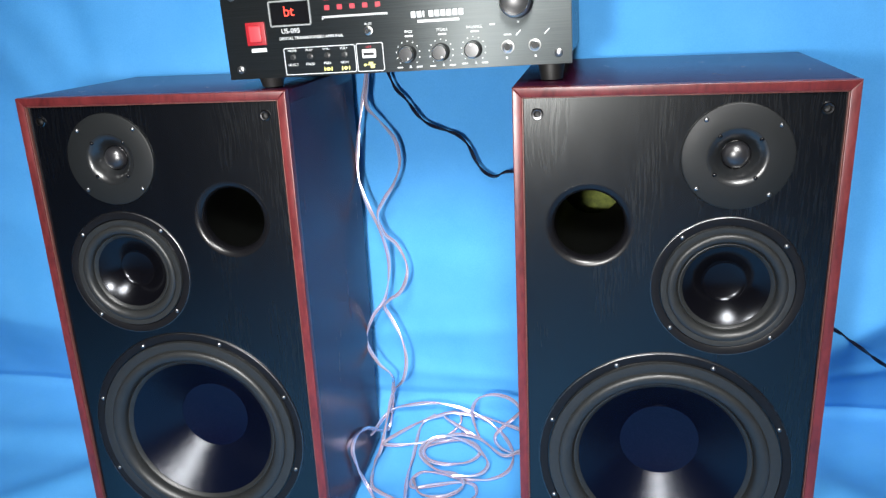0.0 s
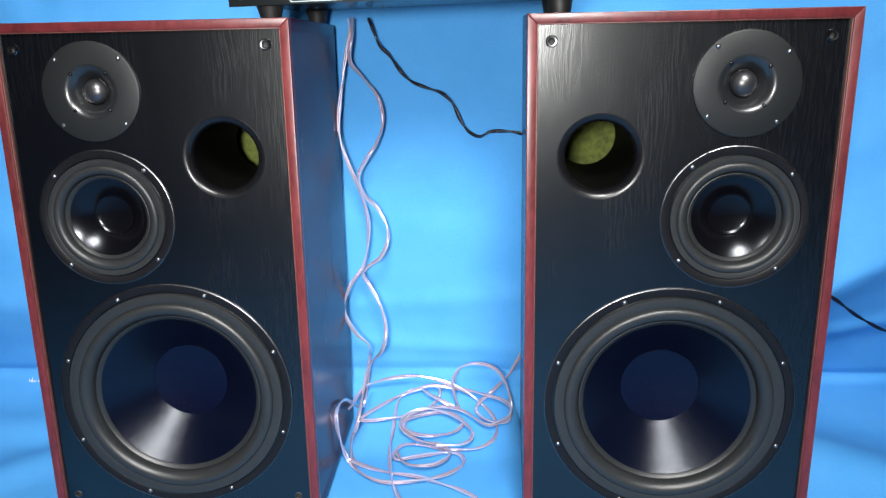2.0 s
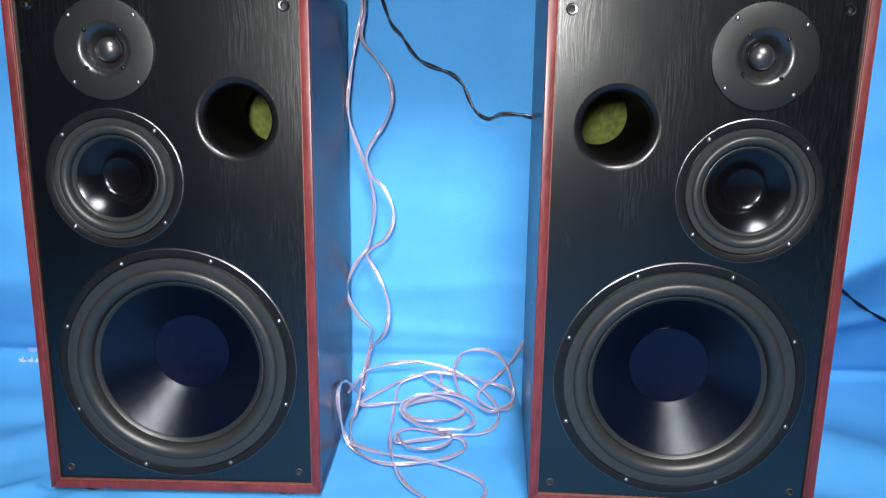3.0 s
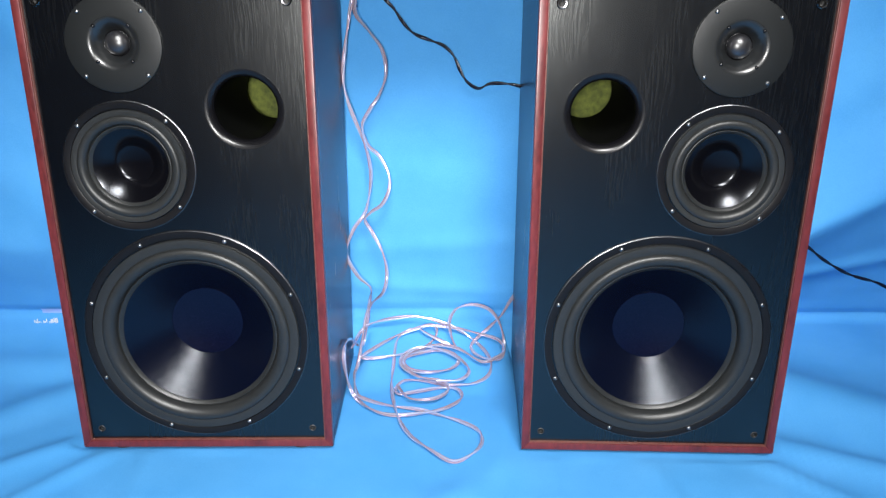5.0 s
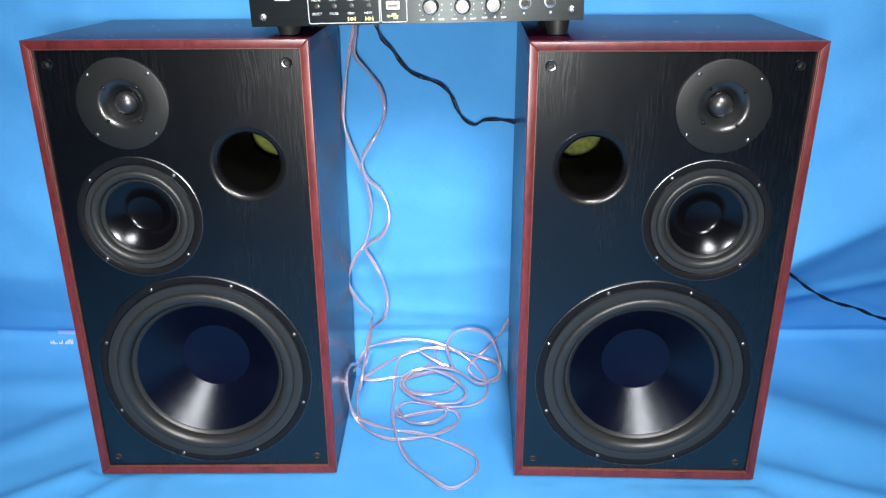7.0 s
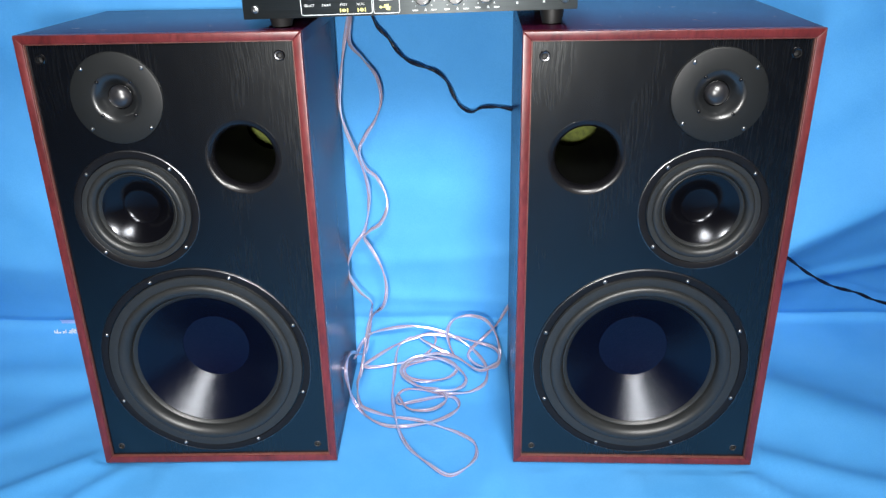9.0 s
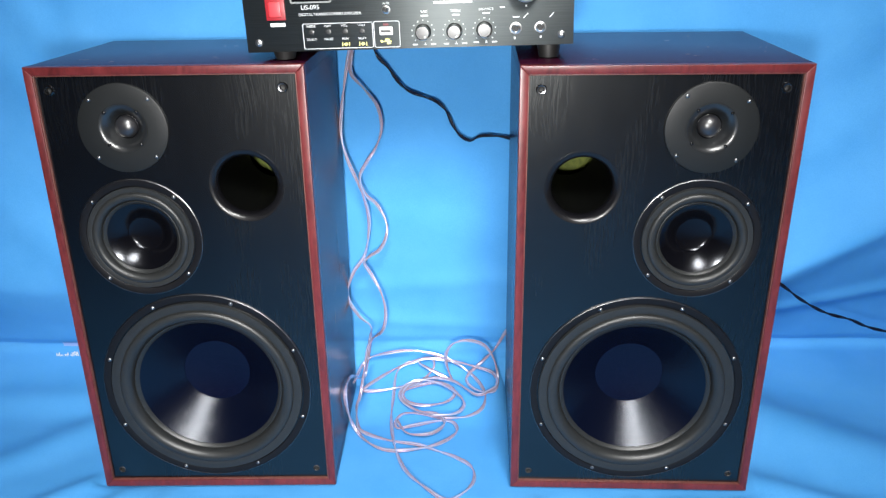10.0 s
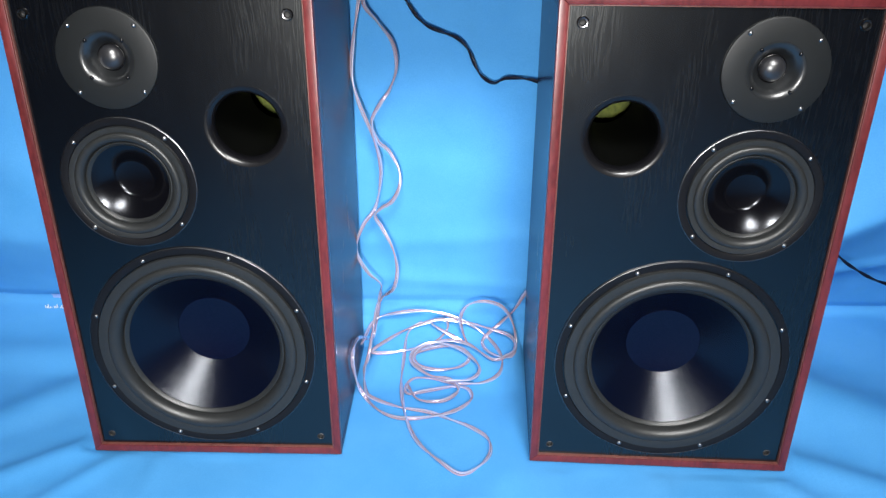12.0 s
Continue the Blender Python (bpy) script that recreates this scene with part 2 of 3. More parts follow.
def smooth_path(points, per=8):
    """Points along a smooth curve through the given ones."""
    pts = [Vector(p) for p in points]
    pts = [pts[0] * 2 - pts[1]] + pts + [pts[-1] * 2 - pts[-2]]
    out = []
    for a, b, c, d in zip(pts, pts[1:], pts[2:], pts[3:]):
        for k in range(per):
            t = k / per
            out.append(0.5 * (2 * b + (c - a) * t + (2 * a - 5 * b + 4 * c - d) * t * t + (3 * b - a - 3 * c + d) * t**3))
    return out + [pts[-2]]


def strand(path, radius, offset, phase, twist, sides=8):
    """A round strand that runs beside the path, offset from it, turning round it twist times a metre."""
    bm = bmesh.new()
    rings, run, last = [], 0.0, None
    up = Vector((0.1, -0.2, 1)).normalized()
    for n, p in enumerate(path):
        way = (path[min(n + 1, len(path) - 1)] - path[max(n - 1, 0)]).normalized()
        side = way.cross(up) if last is None else last - way * last.dot(way)
        if side.length < 1e-4:
            side = way.orthogonal()
        side.normalize()
        last = side
        other = way.cross(side)
        run += (p - path[max(n - 1, 0)]).length
        a = phase + 2 * math.pi * twist * run
        mid = p + offset * (math.cos(a) * side + math.sin(a) * other)
        rings.append([bm.verts.new(mid + radius * (math.cos(q) * side + math.sin(q) * other)) for q in (2 * math.pi * k / sides for k in range(sides))])
    for a, b in zip(rings, rings[1:]):
        for k in range(sides):
            bm.faces.new((a[k], a[(k + 1) % sides], b[(k + 1) % sides], b[k]))
    bm.faces.new(rings[0])
    bm.faces.new(rings[-1])
    return bm


def lettering(text, size, material, parent, x, z, y, align="LEFT", name="lettering"):
    data = bpy.data.curves.new("text", "FONT")
    data.body, data.size, data.align_x, data.extrude = text, size, align, 0.00015
    tmp = new("text", data)
    bpy.context.view_layer.update()
    me = bpy.data.meshes.new_from_object(tmp.evaluated_get(bpy.context.evaluated_depsgraph_get()))
    bpy.data.objects.remove(tmp)
    me.materials.clear()
    me.materials.append(material)
    ob = new(name, me)
    ob.parent, ob.matrix_basis = parent, pose(x, y, z, 90, 0, 0)
    return ob


# ---- unseen room, closed round the set; dark walls and ceiling dim reflections ----
ROOM = (-2.3, 2.3, -3.6, 0.62, 2.8)


def slab(name, lo, hi, material, label, category):
    return tagged(part(name, box(lo, hi), material, smooth=False), label, category, kind="structure")


x0, x1, y0, y1, top = ROOM
FLOOR_Z = -0.012
slab("floor", (x0 - 0.1, y0 - 0.1, FLOOR_Z - 0.1), (x1 + 0.1, y1 + 0.1, FLOOR_Z), FLOOR, "plain tiled room floor under the blue cloth", "floor")
slab("wall_north", (x0 - 0.1, y1, FLOOR_Z), (x1 + 0.1, y1 + 0.1, top), WALL, "plain painted wall behind the blue cloth", "wall")
slab("wall_south", (x0 - 0.1, y0 - 0.1, FLOOR_Z), (x1 + 0.1, y0, top), WALL, "added plain dark wall, out of view", "wall")
slab("wall_west", (x0 - 0.1, y0, FLOOR_Z), (x0, y1, top), WALL, "added plain dark wall, out of view", "wall")
slab("wall_east", (x1, y0, FLOOR_Z), (x1 + 0.1, y1, top), WALL, "added plain dark wall, out of view", "wall")
slab("ceiling", (x0 - 0.1, y0 - 0.1, top), (x1 + 0.1, y1 + 0.1, top + 0.1), CEILING, "added plain dark grey ceiling, out of view", "ceiling")
# key light placed from highlights and shadows; its unseen body and stand are made up
soft = thing("unseen_key_lamp", look(SOFT_LAMP, SOFT_AIM), "unseen key light, given a made-up black oval body on a stand", "studio lamp")
shell = lathe([(0.27, -0.005), (0.28, -0.01), (0.20, -0.12), (0.08, -0.18), (0, -0.18)], segments=40)
glow = lathe([(0.265, -0.008), (0.0, -0.008)], segments=40)
for bm in (shell, glow):
    bmesh.ops.rotate(bm, verts=bm.verts, matrix=Matrix.Rotation(radians(-90), 3, "X"))
    bmesh.ops.scale(bm, verts=bm.verts, vec=(1.5, 1.95, -1))
part("shell", shell, FOOT, soft)
part("diffuser", glow, DIFFUSER, soft, "glowing white diffuser")
pole = part("stand_pole", box((-0.015, -0.015, FLOOR_Z), (0.015, 0.015, 1.75), 0.004), FOOT, soft)
pole.matrix_basis = soft.matrix_basis.inverted() @ pose(SOFT_LAMP[0], SOFT_LAMP[1] - 0.2, 0)
for a in (90, 210, 330):
    leg = part("stand_leg", box((0.0, -0.012, 0.0), (0.45, 0.012, 0.02), 0.003), FOOT, soft)
    leg.matrix_basis = soft.matrix_basis.inverted() @ pose(SOFT_LAMP[0], SOFT_LAMP[1] - 0.2, FLOOR_Z, 0, 0, a)

# made-up housing and stand for the front fill, out of view
video = thing("added_front_light", look(FRONT_LIGHT, FRONT_AIM), "added front light, out of view: small square panel on a slim black stand", "video lamp")
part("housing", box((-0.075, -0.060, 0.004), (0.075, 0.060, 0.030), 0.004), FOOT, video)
part("diffuser", box((-0.068, -0.053, 0.002), (0.068, 0.053, 0.0045)), DIFFUSER_SMALL, video, "glowing white panel of the added front light", smooth=False)
pole = part("stand_pole", box((-0.010, -0.010, FLOOR_Z + 0.016), (0.010, 0.010, FRONT_LIGHT[2] - 0.055), 0.003), FOOT, video)
pole.matrix_basis = video.matrix_basis.inverted() @ pose(FRONT_LIGHT[0], FRONT_LIGHT[1] - 0.03, 0)
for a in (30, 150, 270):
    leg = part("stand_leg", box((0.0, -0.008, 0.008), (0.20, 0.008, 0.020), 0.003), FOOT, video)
    leg.matrix_basis = video.matrix_basis.inverted() @ pose(FRONT_LIGHT[0], FRONT_LIGHT[1] - 0.03, FLOOR_Z, 0, 0, a)

# ---- blue cloth: hung behind, laid forward over the floor ----
WALL_Y, BEND_Z = 0.302, 0.060
# folds of the hanging part: x and z at both ends, width, height
FOLDS = [
    (-1.10, 0.50, -0.66, 0.20, 0.035, 0.008), (-0.95, 0.80, -0.66, 0.38, 0.035, 0.008), (-1.0, 0.95, -0.72, 0.62, 0.05, 0.010), (-0.80, 0.95, -0.63, 0.42, 0.025, -0.008),
    (0.40, 0.20, 1.0, 0.62, 0.035, 0.012), (0.40, 0.36, 0.85, 0.72, 0.035, 0.010), (0.48, 0.13, 1.0, 0.24, 0.016, 0.008), (0.55, 0.62, 0.90, 0.95, 0.05, 0.012),
    (-0.30, 0.17, 0.05, 0.19, 0.018, 0.004), (-0.25, 0.11, 0.0, 0.10, 0.012, 0.004), (-0.20, 0.30, 0.02, 0.27, 0.03, 0.003),
]
# folds of the lying part: x and y at both ends, width, height
RIPPLES = [
    (-0.95, -0.14, -0.66, 0.14, 0.036, 0.010), (-1.05, 0.20, -0.64, 0.20, 0.030, 0.008), (-0.85, -0.20, -0.61, -0.01, 0.018, 0.008), (-0.72, -0.25, -0.56, -0.04, 0.012, 0.006),
    (-0.48, -0.18, -0.49, -0.03, 0.008, 0.004), (-0.20, -0.20, -0.10, -0.10, 0.02, 0.004), (0.03, -0.16, 0.04, -0.02, 0.008, 0.004), (0.20, -0.18, 0.17, -0.03, 0.010, 0.004),
    (0.44, 0.155, 0.90, -0.20, 0.066, 0.026), (0.36, 0.02, 0.75, -0.15, 0.024, 0.011), (0.33, -0.03, 0.46, -0.16, 0.014, 0.006), (-0.03, -0.02, -0.01, 0.2, 0.010, 0.004),
]


def fold(u, v, folds):
    total = 0.0
    for a, b, c, d, w, h in folds:
        dx, dy = c - a, d - b
        t = ((u - a) * dx + (v - b) * dy) / (dx * dx + dy * dy)
        e = 1.0 if 0 <= t <= 1 else math.exp(-((min(abs(t), abs(t - 1)) * math.hypot(dx, dy) / (3 * w)) ** 2))
        s = (u - a - t * dx) * dy - (v - b - t * dy) * dx
        total += h * e * math.exp(-((s / math.hypot(dx, dy) / w) ** 2))
    return total


def ease(t):
    t = min(1.0, max(0.0, t))
    return t * t * (3 - 2 * t)


def cloth_point(x, s):
    """The cloth at x, s metres up (s > 0) or forward (s < 0) from the bend. Beside the loudspeakers its foot runs back under a bulge."""
    calm = min(1.0, max(0.0, (abs(x + 0.125) - 0.12) / 0.25))
    side = ease((abs(x + 0.125) - 0.44) / 0.12)
    back, out, fall = (0.095 * side, 0.066 * side, 0.040 * side) if x > 0 else (0.0, 0.056 * side, 0.013 * side)
    bend = BEND_Z - fall
    if s >= 0:
        z = bend + s
        line = (0.235 + 0.62 * (x - 0.456) if x > 0 else 0.190 + 0.10 * (-0.78 - x)) + 0.03 * noise.noise((x * 5, 0.3, 0.0))
        up = min(1.0, (z - bend) / max(0.05, line - bend))
        up = 0.7 * up + 0.3 * ease(up)
        y = WALL_Y + back * (1 - up) - out * (up if z < line else math.exp(-(((z - line) / 0.12) ** 2)))
        y -= fold(x, z, FOLDS) + (0.006 + 0.014 * calm) * noise.noise((x * 2.3, z * 1.7, 3.1)) + 0.0032 * noise.noise((x * 10, z * 8, 1.0)) + 0.0010 * noise.noise((x * 26, z * 34, 6.0))
        y += 0.006 * math.exp(-((s - 0.004) / 0.008) ** 2)
        return (x, y, z)
    d = -s
    y = WALL_Y + back * max(0.0, 1 - d / 0.5) - d
    slope = max(0.0, 1 - d / 0.15)
    z = bend * slope**1.6 + FLOOR_Z + 0.005
    lift = fold(x, y, RIPPLES) + (0.001 + 0.004 * calm) * noise.noise((x * 4, y * 5, 7.7)) + 0.0016 * noise.noise((x * 14, y * 16, 2.2)) + 0.0006 * noise.noise((x * 40, y * 34, 8.0))
    under = (-0.60 < x < -0.24 or -0.01 < x < 0.34) and -0.01 < y < 0.28
    if under:
        return (x, y, FLOOR_Z + 0.0045)
    return (x, y, max(z + lift, FLOOR_Z + 0.003))


def build_cloth():
    bm = bmesh.new()
    xs = np.linspace(-1.5, 1.4, 260)
    ss = np.concatenate([np.linspace(-1.75, -0.6, 30), np.linspace(-0.58, 0.7, 190), np.linspace(0.72, 1.5, 30)])
    grid = [[bm.verts.new(cloth_point(float(x), float(s))) for x in xs] for s in ss]
    for a, b in zip(grid, grid[1:]):
        for k in range(len(xs) - 1):
            bm.faces.new((a[k], a[k + 1], b[k + 1], b[k]))
    ob = part("backdrop", bm, CLOTH, angle=180)
    return tagged(ob, "creased bright blue cloth hung as backdrop and laid forward over the floor", "backdrop cloth", kind="structure")


backdrop = build_cloth()

# worn white print along the cloth's edge
bm = bmesh.new()
for k in range(16):
    x = -0.805 + 0.0026 * k
    y, z = cloth_point(x, -0.006)[1:]
    h = 0.004 + 0.005 * random.random()
    drop = 0.006 * random.random()
    if random.random() < 0.85:
        vs = [bm.verts.new(p) for p in ((x, y - 0.004, z - drop), (x + 0.0017, y - 0.004, z - drop), (x + 0.0012, y - 0.003, z - drop + h), (x - 0.0004, y - 0.003, z - drop + h))]
        bm.faces.new(vs)
patch = bmesh.new()
rows = [[patch.verts.new((x, cloth_point(x, h)[1] - 0.0025, cloth_point(x, h)[2])) for x in np.linspace(-0.797, -0.757, 9)] for h in (0.001, 0.006, 0.011)]
for a, b in zip(rows, rows[1:]):
    for k in range(8):
        patch.faces.new((a[k], a[k + 1], b[k + 1], b[k]))
part("pale_patch", patch, PATCH, backdrop, "faded pale blue patch")
part("worn_print", bm, PRINT, backdrop, "worn unreadable white print")

# ---- loudspeakers ----
W, H, D = 0.330, 0.5933, 0.272
EDGE, INSET = 0.0100, 0.005
WOOFER = (0.1640, 0.1590)


def screw(name, parent, x, z, y, radius=0.0030, material=STEEL, proto={}):
    if material not in proto:
        bm = lathe([(0.0, 0.0008), (0.0007, 0.0008), (0.0009, 0.0019), (0.0016, 0.0017), (0.0023, 0.0012), (0.0029, 0.0004), (0.0031, -0.001)], segments=14)
        proto[material] = bm_mesh(bm, "screw", material)
    o = new(name, proto[material])
    k = radius / 0.0030
    o.parent, o.matrix_basis = parent, pose(x, y, z, 0, 20 * x * 100, 0) @ Matrix.Diagonal((k, k, k, 1))
    return o


def bm_mesh(bm, name, material):
    me = bpy.data.meshes.new(name)
    bmesh.ops.recalc_face_normals(bm, faces=bm.faces)
    bm.to_mesh(me)
    bm.free()
    for p in me.polygons:
        p.use_smooth = True
    me.set_sharp_from_angle(angle=radians(38))
    me.materials.append(material)
    return me


def mitred(a, b, c, d, y_front, y_back, bevel=0.0012):
    """A trim strip with mitred ends from four (x, z) corners."""
    bm = bmesh.new()
    lo = [bm.verts.new((x, y_front, z)) for x, z in (a, b, c, d)]
    hi = [bm.verts.new((x, y_back, z)) for x, z in (a, b, c, d)]
    bm.faces.new(lo)
    bm.faces.new(hi[::-1])
    for k in range(4):
        n = (k + 1) % 4
        bm.faces.new((lo[k], hi[k], hi[n], lo[n]))
    long_edges = [e for e in bm.edges if all(abs(v.co.y - y_front) < 1e-6 for v in e.verts)]
    bmesh.ops.bevel(bm, geom=long_edges[:], offset=bevel, segments=2, profile=0.5, affect="EDGES")
    return bm


def tower_speaker(m, label, mirror, tweet_turn, mid_turn, woofer_turn, md, po):
    """A three-way floor speaker; origin at the lower front edge's end, y to the back."""
    sp = thing("loudspeaker", m, label, "loudspeaker", "pair of loudspeakers")

    def mx(x):
        return W - x if mirror else x

    t = 0.015
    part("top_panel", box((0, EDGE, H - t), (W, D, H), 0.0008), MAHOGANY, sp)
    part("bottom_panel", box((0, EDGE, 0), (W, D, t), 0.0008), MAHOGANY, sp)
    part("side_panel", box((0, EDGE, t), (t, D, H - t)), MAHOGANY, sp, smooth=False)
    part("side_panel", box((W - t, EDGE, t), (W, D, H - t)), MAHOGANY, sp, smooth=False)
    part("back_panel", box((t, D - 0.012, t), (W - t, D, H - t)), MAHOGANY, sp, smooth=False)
    part("inner_lining", box((t + 0.001, D - 0.022, t + 0.001), (W - t - 0.001, D - 0.013, H - t - 0.001)), WADDING, sp, "olive green damping lining", smooth=False)
    # front frame, mitred
    e = EDGE
    for name, q in (("trim_left", ((0, 0), (e, e), (e, H - e), (0, H))), ("trim_right", ((W, 0), (W, H), (W - e, H - e), (W - e, e))),
                    ("trim_top", ((0, H), (e, H - e), (W - e, H - e), (W, H))), ("trim_bottom", ((0, 0), (W, 0), (W - e, e), (e, e)))):
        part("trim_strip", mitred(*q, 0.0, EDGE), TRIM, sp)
    # pale bevel between frame and board
    i = e + 0.0013
    for q in (((e, e), (i, i), (i, H - i), (e, H - e)), ((W - e, e), (W - e, H - e), (W - i, H - i), (W - i, i)),
              ((e, H - e), (i, H - i), (W - i, H - i), (W - e, H - e)), ((e, e), (W - e, e), (W - i, i), (i, i))):
        part("bevel_strip", mitred(*q, 0.0012, EDGE, 0.0003), LIP, sp)
    tw = (mx(0.1064), 0.5194)
    holes = [(*WOOFER, 0.1255), (*md, 0.0655), (*tw, 0.036), (*po, 0.0452)]
    grommets = [(0.0253, H - 0.0278), (W - 0.0275, H - 0.0272), (0.0250, 0.0255), (W - 0.0265, 0.0255)]
    holes += [(x, z, 0.0042) for x, z in grommets]
    part("baffle", plate_with_holes(W - 2 * i, H - 2 * i, 0.016, holes, INSET, i, i), ASH, sp, "black ash woodgrain front board", smooth=False)
    for k, (x, z) in enumerate(grommets):
        rim = lathe([(0.0028, -0.010), (0.0030, 0.0), (0.0036, 0.0022), (0.0052, 0.0024), (0.0062, 0.0012), (0.0064, 0.0)] if k < 2 else [(0.0028, -0.010), (0.0030, 0.0002), (0.0036, 0.0006), (0.0044, 0.0004), (0.0048, 0.0)], (x, INSET, z), 24)
        part("grille_socket", rim, FOOT if k > 1 else mat_socket, sp)
        # near-black disc closes the bore, painting its inner shade
        part("hole_shade_disc", lathe([(0.0030, -0.003), (0.0, -0.004)], (x, INSET, z), 16), DARK, sp)
    # tweeter
    y = INSET
    tweeter = part("tweeter", lathe([(0.0295, 0.0020), (0.0297, 0.0030), (0.0525, 0.0030), (0.0540, 0.0024), (0.0546, 0.0010), (0.0546, 0.0)], (tw[0], y, tw[1])), PLATE, sp, "round matt black tweeter plate with a shallow horn")
    part("horn", lathe([(0.0150, -0.0105), (0.0165, -0.009), (0.0195, -0.0045), (0.0225, -0.0005), (0.0255, 0.0020), (0.0280, 0.0030), (0.0295, 0.0031)], (tw[0], y, tw[1])), HORN, tweeter, "satin black shallow horn")
    part("surround_ring", lathe([(0.0150, -0.0106)] + arc(0.0150, -0.0105, 0.0136, -0.0105, 0.0014, 8), (tw[0], y, tw[1])), GLOSS, tweeter)
    part("dome", lathe([(0.0136 * math.sin(radians(a)), -0.0105 + 0.0102 * (math.cos(radians(a)))) for a in range(90, -1, -9)], (tw[0], y, tw[1]), 40), DOME, tweeter, "shiny black silk dome")
    for k in range(4):
        a = radians(45 + 90 * k + tweet_turn)
        screw("screw", tweeter, tw[0] + 0.0497 * math.cos(a), tw[1] + 0.0497 * math.sin(a), y - 0.0030, 0.0026)
        a = radians(45 + 90 * k + tweet_turn)
        screw("screw", tweeter, tw[0] + 0.0278 * math.cos(a), tw[1] + 0.0278 * math.sin(a), y - 0.0031, 0.0021, GLOSS)
    # midrange: thin flange, dark groove, flat gasket, roll that falls inwards, bowl-shaped cone
    mid = part("midrange_driver", lathe([(0.0630, -0.006), (0.0676, -0.003), (0.0684, -0.0012), (0.0688, 0.0010), (0.0694, 0.0014), (0.0768, 0.0014), (0.0772, 0.0010), (0.0773, 0.0)], (md[0], y, md[1]), 72), FRAME, sp, "black midrange driver in a round metal frame")
    part("surround", lathe([(0.0676, -0.0026), (0.0676, 0.0026), (0.0670, 0.0034), (0.0625, 0.0034)] + arc(0.0608, 0.0028, 0.0496, -0.0012, 0.0052, 14) + [(0.0490, -0.0018)], (md[0], y, md[1]), 72), RUBBER, mid, "grey rubber half-roll surround")
    part("cone_rim", lathe([(0.0494, -0.0020), (0.0486, -0.0006), (0.0478, -0.0004), (0.0446, -0.0028), (0.0440, -0.0040)], (md[0], y, md[1]), 72), RUBBER, mid)
    cone = [(0.0446, -0.0030)]
    while cone[-1][0] > 0.0230:
        r, f = cone[-1]
        cone.append((r - 0.0018, f - 0.0018 * math.tan(radians(26 + 22 * (0.0446 - r) / 0.0216))))
    part("cone", lathe(cone, (md[0], y, md[1]), 72), POLY, mid, "glossy black cone")
    part("dust_cap", lathe([(0.0236, -0.0188), (0.0233, -0.0178), (0.0228, -0.0179), (0.0220, -0.0189), (0.0180, -0.0202), (0.0120, -0.0215), (0.0060, -0.0222), (0.0000, -0.0224)], (md[0], y, md[1]), 56), POLY, mid)
    part("rim", lathe([(0.0770, 0.0013), (0.0773, 0.0018), (0.0778, 0.0016), (0.0781, 0.0008), (0.0781, 0.0)], (md[0], y, md[1]), 96), RIM, mid)
    for k in range(4):
        a = radians(45 + 90 * k + mid_turn)
        screw("screw", mid, md[0] + 0.0729 * math.cos(a), md[1] + 0.0729 * math.sin(a), y - 0.0015, 0.0027)
    # woofer
    wo = WOOFER
    woofer = part("woofer", lathe([(0.1240, -0.009), (0.1296, -0.004), (0.1308, -0.0015), (0.1312, 0.0012), (0.1320, 0.0017), (0.1396, 0.0017), (0.1401, 0.0012), (0.1402, 0.0)], (wo[0], y, wo[1]), 96), FRAME, sp, "large black woofer in a round metal frame")
    part("surround", lathe([(0.1297, -0.0036), (0.1297, 0.0030), (0.1290, 0.0042), (0.1255, 0.0044), (0.1205, 0.0040)] + arc(0.1178, 0.0032, 0.1012, -0.0040, 0.0076, 18) + [(0.1004, -0.0050)], (wo[0], y, wo[1]), 96), RUBBER, woofer, "grey rubber half-roll surround")
    part("cone_rim", lathe([(0.1010, -0.0052), (0.1004, -0.0034), (0.0994, -0.0032), (0.0956, -0.0056), (0.0946, -0.0076)], (wo[0], y, wo[1]), 96), RUBBER, woofer)
    cone = [(0.0952, -0.0066), (0.0860, -0.0148), (0.0750, -0.0244), (0.0650, -0.0331), (0.0550, -0.0418), (0.0470, -0.0486), (0.0455, -0.0498)]
    part("cone", lathe(cone, (wo[0], y, wo[1]), 96), PAPER, woofer, "black coated paper cone")
    part("dust_cap", lathe([(0.0470, -0.0490), (0.0464, -0.0476), (0.0452, -0.0478), (0.0400, -0.0492), (0.0300, -0.0514), (0.0180, -0.0532), (0.0080, -0.0540), (0.0, -0.0541)], (wo[0], y, wo[1]), 72), CAP, woofer)
    part("rim", lathe([(0.1399, 0.0016), (0.1402, 0.0022), (0.1408, 0.0020), (0.1412, 0.0010), (0.1412, 0.0)], (wo[0], y, wo[1]), 128), RIM, woofer)
    for k in range(8):
        a = radians(22.5 + 45 * k + woofer_turn)
        screw("screw", woofer, wo[0] + 0.1347 * math.cos(a), wo[1] + 0.1347 * math.sin(a), y - 0.0018, 0.0028)
    # reflex port: a quarter-round flare, flush with the board
    flare = [(0.0462 - 0.0094 * math.sin(radians(k)), 0.0005 - 0.0100 * (1 - math.cos(radians(k)))) for k in range(0, 91, 9)]
    port = part("reflex_port", lathe([(0.0463, -0.001)] + flare + [(0.0368, -0.0130)], (po[0], y, po[1]), 72), GLOSS, sp, "gloss black flared port opening")
    part("port_tube", lathe([(0.0368, -0.0130), (0.0368, -0.170), (0.0390, -0.170), (0.0390, -0.0130)], (po[0], y, po[1]), 56, True), TUBE, port, "black plastic tube")
    # feet
    for x, yy in ((0.045, 0.03), (W - 0.045, 0.03), (0.045, D - 0.03), (W - 0.045, D - 0.03)):
        b = lathe([(0, 0), (0.016, 0), (0.018, -0.003), (0.018, -0.0075), (0, -0.0075)], segments=24)
